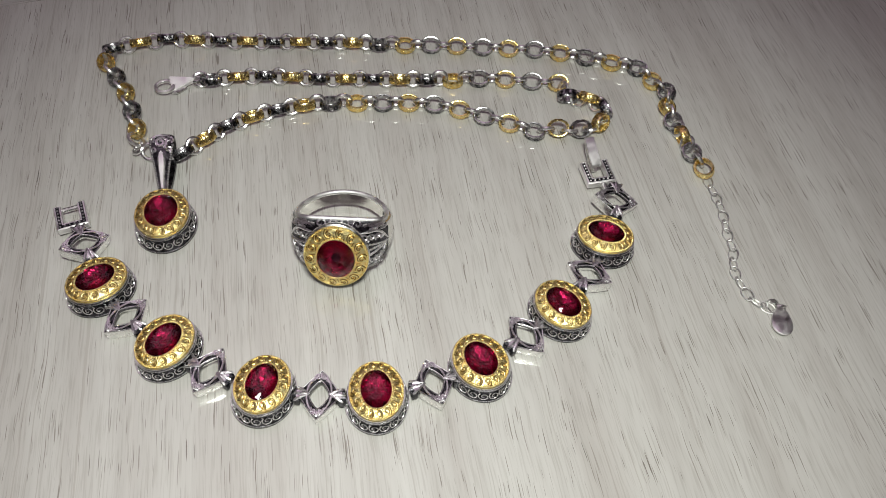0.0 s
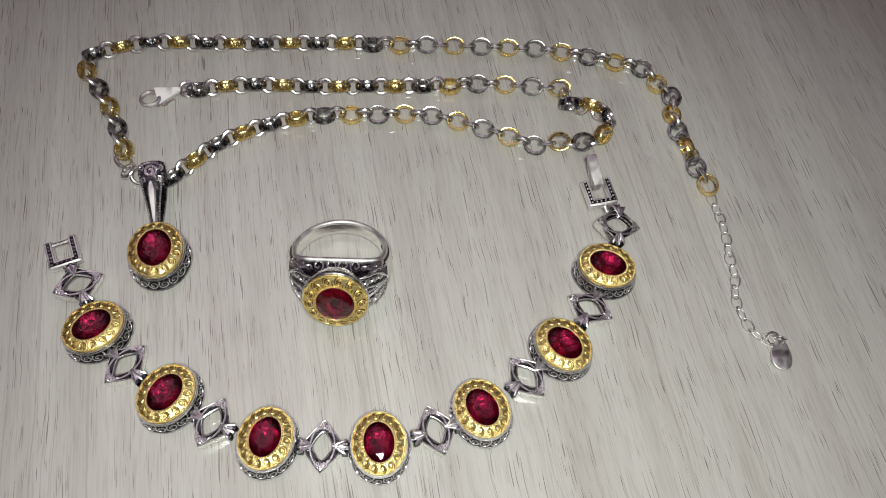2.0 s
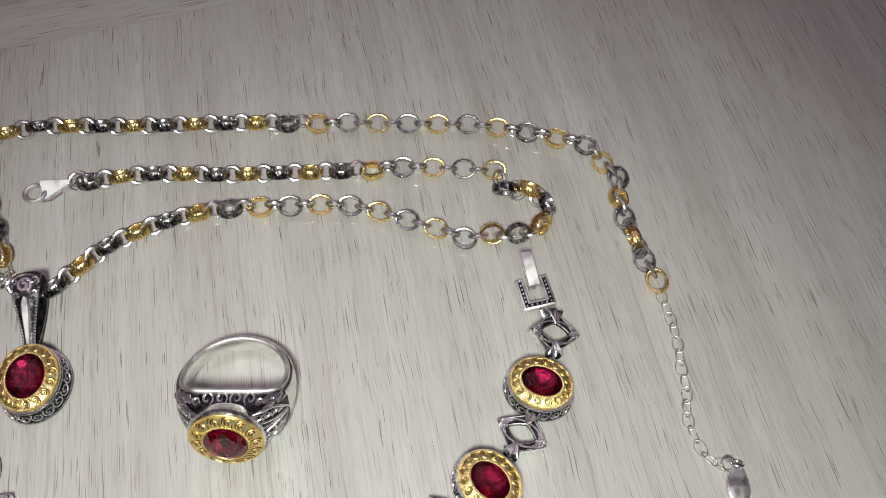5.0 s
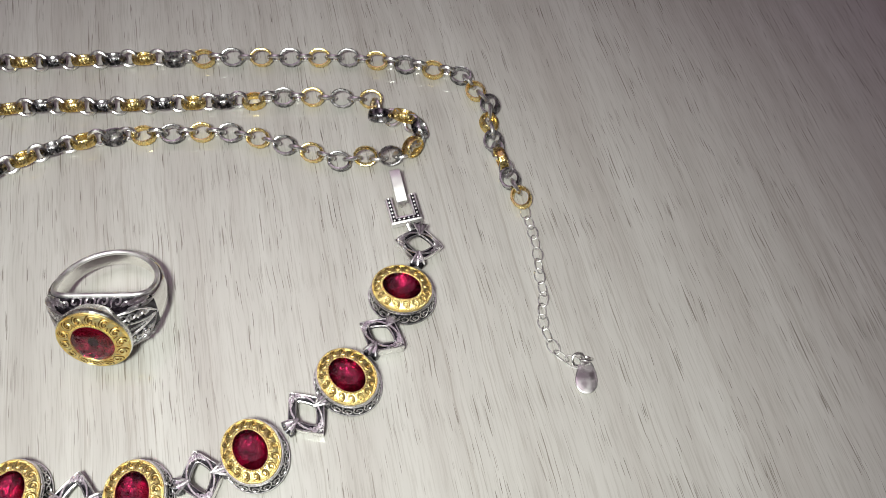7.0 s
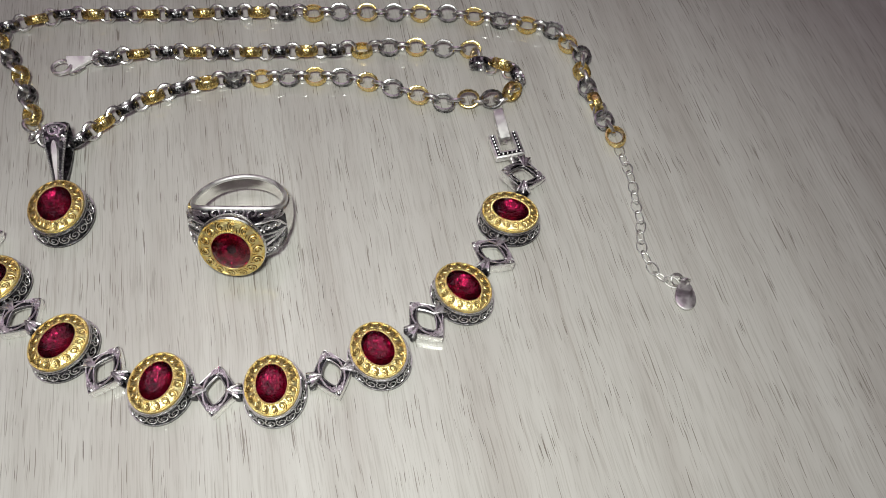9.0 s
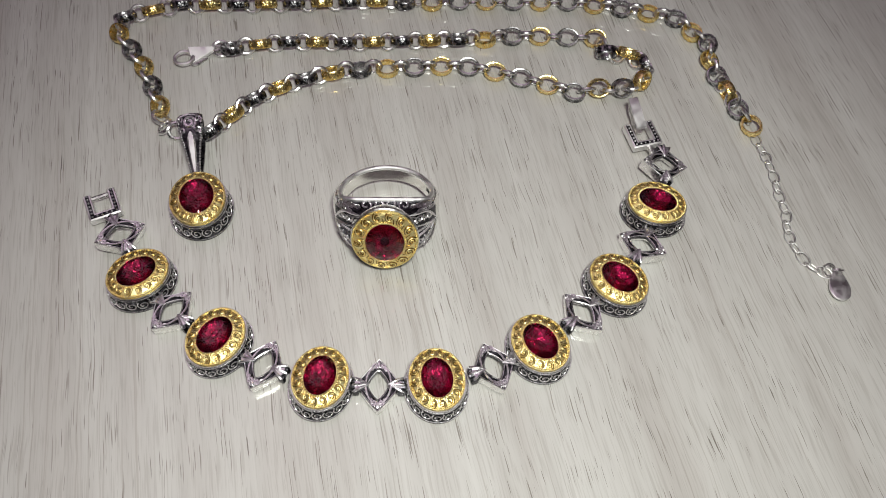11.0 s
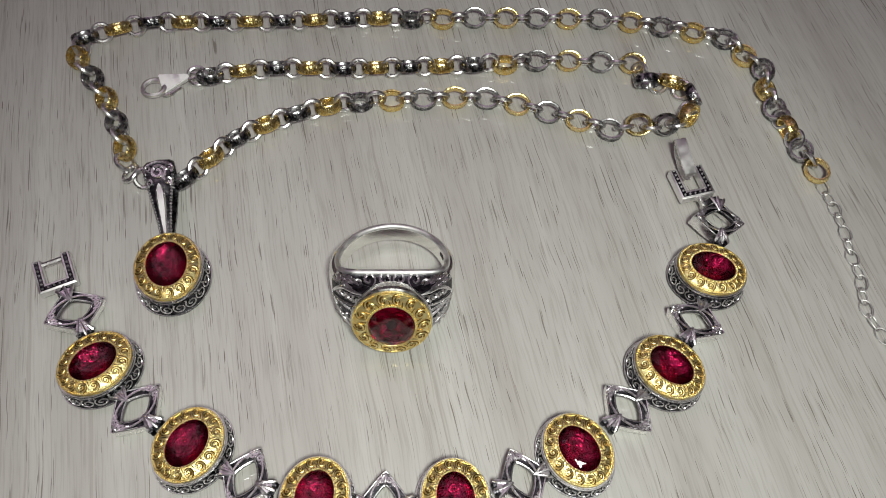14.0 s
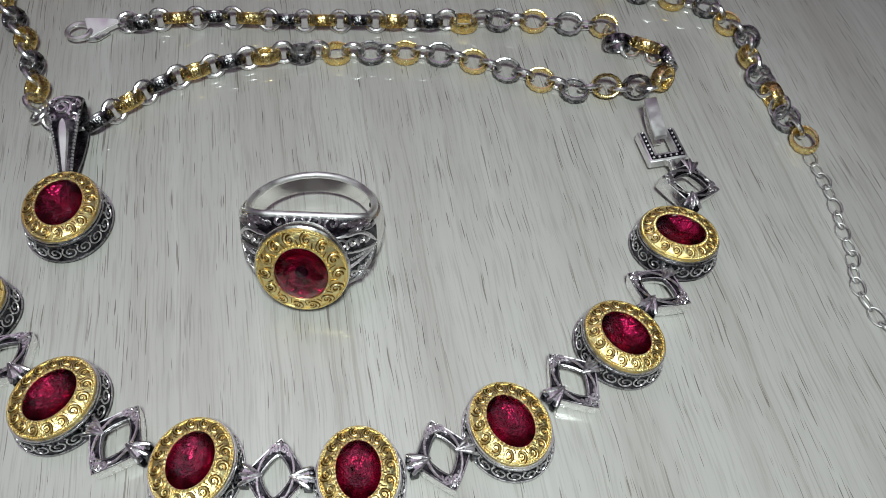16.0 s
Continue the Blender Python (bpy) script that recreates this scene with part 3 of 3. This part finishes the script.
            relief("scroll", [roof(side * (7.3 + u * 0.6), edge - 1.6 + q * 0.8) for u, q in spiral(1.2, 0.4, 16, -side)], 0.2)
            relief("scroll", [roof(side * (7.9 + u * 0.45), edge - 2.9 + q * 0.6) for u, q in spiral(1.2, 0.4, 16, side)], 0.22)
    for side in (1, -1):
        bm = bmesh.new()
        loft(bm, [section(side * (split + (math.pi - split) * k / 24)) for k in range(25)], (True, True))
        shoulder = part("shoulder", bm, DARK, ring, "blackened silver shoulder with raised scrolls")
        bm = bmesh.new()

        def outside(f, v):
            ang = side * (split + (math.pi - split) * f)
            y = inner * math.cos(ang)
            r = inner + thickness(y) + 0.14 - 0.35 * abs(v) ** 3
            return Vector((r * math.sin(ang), r * math.cos(ang), v * half_width(y) * 0.93))
        # leaf-shaped border, a beaded rib, and scrolls either side of it
        for v in (-1, 1):
            tube(bm, [outside(0.01 + 0.62 * k / 12, v * (0.98 * math.sin(min(1.0, k / 7) * math.pi / 2) if k else 0.05)) for k in range(13)], [0.34 * min(1.0, 0.3 + k / 4, 0.3 + (12 - k) / 4) for k in range(13)], 6)
            tube(bm, [outside(0.06 + 0.55 * k / 10, v * 0.42 * (k / 10)) for k in range(11)], 0.26, 5)
            for f, size, at_v in ((0.30, 0.8, 0.62), (0.43, 0.95, 0.66), (0.56, 1.1, 0.70), (0.20, 0.55, 0.5)):
                tube(bm, [outside(f + u * size / 13.5, v * (at_v + q * size / 5.5)) for u, q in spiral(1.35, 0.5, 20, side)], 0.23, 5)
        for v in (-1, 1):
            tube(bm, [outside(0.24 * k / 6, v * 0.95) for k in range(7)], [0.12, 0.26, 0.34, 0.36, 0.34, 0.26, 0.12], 6)
            brow = []
            for k in range(7):
                ang = side * (split + 0.05 * k)
                y = inner * math.cos(ang)
                brow.append(((inner + 0.95) * math.sin(ang), (inner + 0.95) * math.cos(ang), v * (half_width(y) + 0.02)))
            tube(bm, brow, [0.14, 0.28, 0.34, 0.34, 0.34, 0.28, 0.14], 6)
        for k in range(14):
            bead(bm, outside(0.10 + 0.5 * k / 13, 0.0), 0.3)
        part("scrollwork", bm, WORN, shoulder, "raised silver scrolls and beading")
    # bezel, built lying down and tipped to face out of the front
    up = Matrix.Rotation(radians(90), 4, "X")
    front = Matrix.Translation((0, -0.0089, 0)) @ up
    bm = bmesh.new()
    ellipses(bm, [(5.6, 6.4, 0.0), (6.3, 7.2, 1.2), (6.75, 7.75, 2.2), (6.95, 7.95, 2.6), (6.95, 7.95, 3.1), (6.7, 7.7, 3.3), (6.2, 7.2, 3.2)], 56, (True, False))
    cup = part("bezel", bm, SILVER, ring, "polished oval silver bezel")
    cup.matrix_basis = front
    gold_plate(cup, (4.05, 5.05), (6.7, 7.7), 4.4, 3.55, 14, 1.2, 0.16)
    gemstone(cup, 4.1, 5.1, 4.3, 0.95, 1.7)
    ring.matrix_basis = at(10.0, -3.6, 6.2, -16.5, 0, 0)


build_ring()


# ---- pendant ----
def build_pendant():
    pendant = tagged(new("pendant"), "oval gold and silver pendant with a red stone", "pendant")
    body = medallion(pendant, "setting", (3.55, 4.5))
    body.matrix_basis = at(0, 0, 0.05, 0, 0, 0) @ Matrix.Diagonal((1.06, 1.05, 0.99, 1))
    # bail: one tapered strap folded over the chain, along +y from the top of the setting
    path = [(6.8, 4.6, 0.95), (9, 5.3, 1.15), (13, 6.6, 1.75), (16.5, 7.6, 2.45), (19, 8.0, 2.8), (21.2, 7.4, 2.75), (22.2, 5.4, 2.5), (21.4, 3.0, 2.3), (18, 1.2, 2.0), (13, 1.2, 1.5), (7.2, 2.6, 1.0)]
    bm = bmesh.new()
    pts = smooth_path(path, 5)
    rings, tops = [], []
    for i, p in enumerate(pts):
        a, b = pts[max(0, i - 1)], pts[min(len(pts) - 1, i + 1)]
        d = Vector((b.x - a.x, b.y - a.y)).normalized()
        ny, nz = -d.y, d.x
        w = p.z
        row = []
        for x, lift in ((-w, -0.55), (-w, 0.0), (-w * 0.75, 0.42), (0, 0.62), (w * 0.75, 0.42), (w, 0.0), (w, -0.55), (0, -0.35)):
            row.append((x, p.x + ny * lift, p.y + nz * lift))
        rings.append(row)
        tops.append((p, ny, nz))
    loft(bm, rings, (True, True))
    bail = part("bail", bm, FACE, pendant, "tapered blackened silver bail with scrolls and a smooth drop")
    run = [0.0]
    for p, q in zip(pts, pts[1:]):
        run.append(run[-1] + math.hypot(q.x - p.x, q.y - p.y))

    def front(l, x, lift=0.0):
        """A place on the strap's outer face, l along it from the setting and x across in half widths."""
        k = max(i for i in range(len(run) - 1) if run[i] <= max(l, 0.0))
        f = (l - run[k]) / (run[k + 1] - run[k])
        (p, py, pz), (q, qy, qz) = tops[k], tops[k + 1]
        c = p.lerp(q, f)
        ny, nz = py + (qy - py) * f, pz + (qz - pz) * f
        rise = 0.62 - 0.62 * abs(x) ** 2.2 + lift
        return Vector((x * c.z, c.x + ny * rise, c.y + nz * rise))
    bm = bmesh.new()
    for side in (1, -1):
        for k in range(19):
            bead(bm, front(0.3 + k * 0.62, side * 0.94, 0.08), 0.3)
    for hand in (1, -1):
        tube(bm, [front(12.9 + v * 0.9, hand * (0.68 + u * 0.24), 0.1) for u, v in spiral(1.2, 0.4, 16)], 0.24, 5)
        tube(bm, [front(10.2 + v * 0.8, hand * (0.66 + u * 0.24), 0.1) for u, v in spiral(1.2, 0.4, 16)], 0.24, 5)
        tube(bm, [front(13.2 + 1.1 * math.cos(k * 0.26), hand * 0.9 * math.sin(k * 0.26), 0.1) for k in range(7)], 0.24, 5)
    tube(bm, [front(12.0 + v * 1.5, u * 0.46, 0.15) for u, v in spiral(1.5)], 0.34, 6)
    part("scrollwork", bm, WORN, bail, "silver scrolls and beaded edges")
    bm = bmesh.new()
    rings = []
    for l, w in ((0.4, 0.34), (2.5, 0.46), (5.0, 0.52), (7.0, 0.5), (8.4, 0.42), (9.3, 0.26), (9.8, 0.05)):
        rings.append([front(l, -w, -0.05), front(l, -w * 0.6, 0.3), front(l, w * 0.6, 0.3), front(l, w, -0.05)])
    loft(bm, rings, (True, True))
    part("drop", bm, PLAIN, bail, "smooth pear-shaped silver inlay")
    pendant.matrix_basis = at(-30.2, -2.3, 0, 0, 0, 11)


build_pendant()


# ---- necklace ----
def oval_link(parent, mat, label, wall):
    """A flat-sided oval band link with polished faces and a notched, darker outer wall; its length runs along x, its opening faces z."""
    n = 40
    bm = bmesh.new()
    rings = []
    for k in range(n):
        ang = k * math.tau / n
        c, s = math.cos(ang), math.sin(ang)
        notch = 0.2 if k % 3 == 0 else 0.0
        rings.append([(a * c, b * s, z) for a, b, z in ((2.2, 1.7, -0.8), (2.2, 1.7, 0.8), (2.3, 1.8, 1.02), (2.58, 2.08, 1.08), (2.80 - notch * 0.35, 2.30 - notch * 0.35, 0.78), (2.88 - notch, 2.36 - notch, 0.3), (2.88 - notch, 2.36 - notch, -0.3), (2.80 - notch * 0.35, 2.30 - notch * 0.35, -0.78), (2.58, 2.08, -1.08), (2.3, 1.8, -1.02))])
    loft(bm, rings, closed=True)
    bm.faces.ensure_lookup_table()
    for i, f in enumerate(bm.faces):
        f.material_index = 1 if i % 10 in (4, 5, 6) else 0
    ob = part("oval_link", bm, mat, parent, label)
    ob.data.materials.append(wall)
    return ob


def wire_link(parent, name, a, b, r, mat, label=""):
    bm = bmesh.new()
    tube(bm, [(a * math.cos(k * math.tau / 24), b * math.sin(k * math.tau / 24), 0) for k in range(24)], r, 8, True)
    return part(name, bm, mat, parent, label)


def link_pose(p, d, roll, z):
    """A link at p whose length runs along d; roll tips its opening from straight up towards its left."""
    yaw = math.degrees(math.atan2(d.y, d.x))
    return at(p.x, p.y, z) @ pose(0, 0, 0, 0, 0, yaw) @ pose(0, 0, 0, -roll, 0, 0)


def build_necklace():
    necklace = tagged(new("necklace"), "necklace chain of gold and dark silver links, folded", "necklace")
    protos = {
        "g": oval_link(necklace, LINKGOLD, "yellow gold oval link", LINKGOLD),
        "d": oval_link(necklace, DULL, "tarnished silver oval link with a dark notched wall", LINKDARK),
        "r": wire_link(necklace, "round_link", 1.85, 1.85, 0.48, RINGS, "polished silver round link"),
    }
    used = set()

    def place(kind, m):
        if kind in used:
            shared("round_link" if kind == "r" else "oval_link", protos[kind], necklace, m)
        else:
            protos[kind].matrix_basis = m
            used.add(kind)

    # each run: way points, number of oval links, first colour, tips of the links along it (start, end, and where it changes)
    runs = [
        ([(-28.9, 44.6), (-15.7, 46.8), (-1.6, 46.8), (13.3, 47.6), (27.5, 48.5), (41.8, 50.0), (55.2, 49.4), (61.7, 49.3)], 14, "d",
         [20, 38, 36, 40, 38, 40, 36, 34, 28, 5, -25, -30, -35, -35]),
        ([(63.9, 44.0), (69.0, 44.4), (73.0, 41.2), (72.4, 35.8), (67.3, 32.6), (60.6, 32.3)], 6, "d", [70, 40, 50, 60, 45, 45]),
        ([(54.6, 31.4), (41.9, 35.7), (28.9, 39.3), (14.8, 39.0), (1.5, 38.1), (-11.4, 34.1), (-21.9, 28.0), (-30.5, 18.4)], 15, "d",
         [20, 25, 25, 25, 25, 25, 20, 10, -16, -30, -34, -35, -34, -36, -40]),
        ([(-43.3, 25.6), (-49.1, 38.0), (-57.0, 49.0)], 5, "g", [40, 30, 40, 30, 35]),
        ([(-56.6, 54.9), (-44.4, 59.2), (-29.8, 59.8), (-14.9, 60.4), (-0.5, 61.4), (14.0, 62.0), (28.6, 62.2), (43.2, 62.3), (57.8, 62.2), (72.1, 60.2), (83.8, 57.2)], 21, "d",
         [36, 38, 40, 38, 40, 37, 40, 38, 34, 26, 10, -15, -30, -32, -32, -32, -32, -25, -20, -15, -20]),
        ([(87.2, 52.2), (90.4, 47.8), (89.8, 41.6), (90.8, 36.0), (92.1, 31.3), (93.5, 27.0), (95.9, 21.3)], 7, "g", [-20, -35, 25, -30, 80, -25, -22]),
    ]
    last = None
    for way, count, colour, tips in runs:
        fine = smooth_path([(x, y + 0.2, 0) for x, y in way], 16)
        far = [0.0]
        for a, b in zip(fine, fine[1:]):
            far.append(far[-1] + (b - a).length)

        def along(s):
            for i in range(len(far) - 1):
                if far[i + 1] >= s - 1e-6:
                    return fine[i].lerp(fine[i + 1], (s - far[i]) / max(1e-9, far[i + 1] - far[i]))
            return fine[-1]
        spots = [along(far[-1] * k / (count - 1)) for k in range(count)]
        for k, p in enumerate(spots):
            d = (spots[min(count - 1, k + 1)] - spots[max(0, k - 1)]).normalized()
            roll = tips[k] + random.uniform(-5, 5)
            kind = colour if k % 2 == 0 else ("g" if colour == "d" else "d")
            z = 2.4 * abs(math.sin(radians(roll))) + 1.05 * abs(math.cos(radians(roll)))
            place(kind, link_pose(p, d, roll, z))
            if last and (last[0] - p).length < 9.5:
                q, c = (last[0] + p) / 2, (p - last[0]).normalized()
                turn = (last[1] + roll) / 2 + (-90 if (last[1] + roll) > 0 else 90)
                zr = 2.05 * abs(math.sin(radians(turn))) + 0.46
                place("r", link_pose(q, c, turn, max(zr, 1.0)))
            last = (p, roll)
    # rings that carry the bail
    for x, y, yaw, roll in ((-42.9, 22.9, 105, -38), (-41.4, 20.2, 80, 35), (-38.6, 19.0, 10, -40), (-33.6, 17.8, 20, 30)):
        place("r", link_pose(Vector((x, y, 0)), Vector((math.cos(radians(yaw)), math.sin(radians(yaw)), 0)), roll, 1.6))

    # extension chain of thin wire links
    way = smooth_path([(x, y, 0) for x, y in ((96.6, 18.6), (97.6, 14.6), (98.5, 8.6), (98.5, 2.6), (98.9, -2.6), (98.2, -7.4), (98.9, -12.2), (101.0, -16.4), (103.6, -17.8))], 10)
    proto = wire_link(necklace, "extension_link", 1.8, 1.08, 0.13, SATIN, "thin silver wire link")
    length = sum((b - a).length for a, b in zip(way, way[1:]))
    count, done, nextat, k = 15, 0.0, 0.0, 0
    for a, b in zip(way, way[1:]):
        done += (b - a).length
        while k < count and done >= nextat - 1e-6:
            d = (b - a).normalized()
            roll = (24 if k % 2 else -24) + random.uniform(-9, 9)
            m = link_pose(b, d, roll, 1.2 * abs(math.sin(radians(roll))) + 0.3) @ pose(0, 0, 0, 0, 0, random.uniform(-9, 9))
            if k:
                shared("extension_link", proto, necklace, m)
            else:
                proto.matrix_basis = m
            k += 1
            nextat = k * length / (count - 1) * 0.999
    small = wire_link(necklace, "jump_ring", 1.3, 1.3, 0.26, SILVER, "small silver jump ring")
    small.matrix_basis = at(104.6, -17.5, 1.1, 35, 0, 20)
    shared("jump_ring", small, necklace, at(106.2, -17.4, 1.2, -50, 10, 0))
    bm = bmesh.new()
    outline = []
    for k in range(28):
        v = k * math.tau / 28
        outline.append(((1.95 - 0.55 * math.sin(v)) * math.cos(v), 3.5 * math.sin(v)))
    loft(bm, [[(x * f, y * f, z) for x, y in outline] for f, z in ((0.93, 0.0), (1.0, 0.15), (1.0, 0.5), (0.93, 0.62))], (True, True))
    tag = part("tag", bm, SATIN, necklace, "plain pear-shaped silver end tag")
    tag.matrix_basis = at(105.9, -21.1, 0.6, -3, 1, -8) @ Matrix.Diagonal((1.12, 1.08, 1, 1))

    # lobster clasp
    bm = bmesh.new()
    curve = [(-1.7 + 2.25 * math.cos(0.5 + k * 0.255), 2.1 * math.sin(0.5 + k * 0.255), 1.7) for k in range(23)]
    tube(bm, curve, [0.58 - 0.12 * math.sin(i / 22 * math.pi) for i in range(23)], 8)
    clasp = part("lobster_clasp", bm, SATIN, necklace, "plain silver lobster clasp")
    bm = bmesh.new()
    low = [(-0.1, -2.0, 0.7), (0.0, 2.0, 0.7), (5.8, 0.75, 0.9), (5.8, 0.0, 0.9)]
    high = [(-0.1, -2.0, 1.5), (0.0, 2.0, 3.2), (5.8, 0.75, 2.4), (5.8, 0.0, 2.1)]
    loft(bm, [low, high], (True, True))
    bmesh.ops.bevel(bm, geom=list(bm.edges), offset=0.16, segments=2, affect="EDGES")
    part("clasp_body", bm, PLAIN, clasp, "smooth wedge-shaped clasp body")
    bm = bmesh.new()
    tube(bm, [(-0.6, -2.3, 1.1), (1.2, -2.3, 1.0), (3.6, -1.2, 1.0)], [0.3, 0.45, 0.3], 6)
    part("lever", bm, SILVER, clasp)
    bm = bmesh.new()
    tube(bm, [(6.5 + 1.15 * math.cos(k * math.tau / 16), 0.4 + 0.8 * math.sin(k * math.tau / 16), 1.6) for k in range(16)], 0.3, 6, True)
    part("swivel_loop", bm, SILVER, clasp)
    clasp.matrix_basis = at(-38.6, 42.3, 0.0, 0, 0, 22)
    place("r", at(-31.8, 45.4, 1.3, 25, 0, 10))


build_necklace()
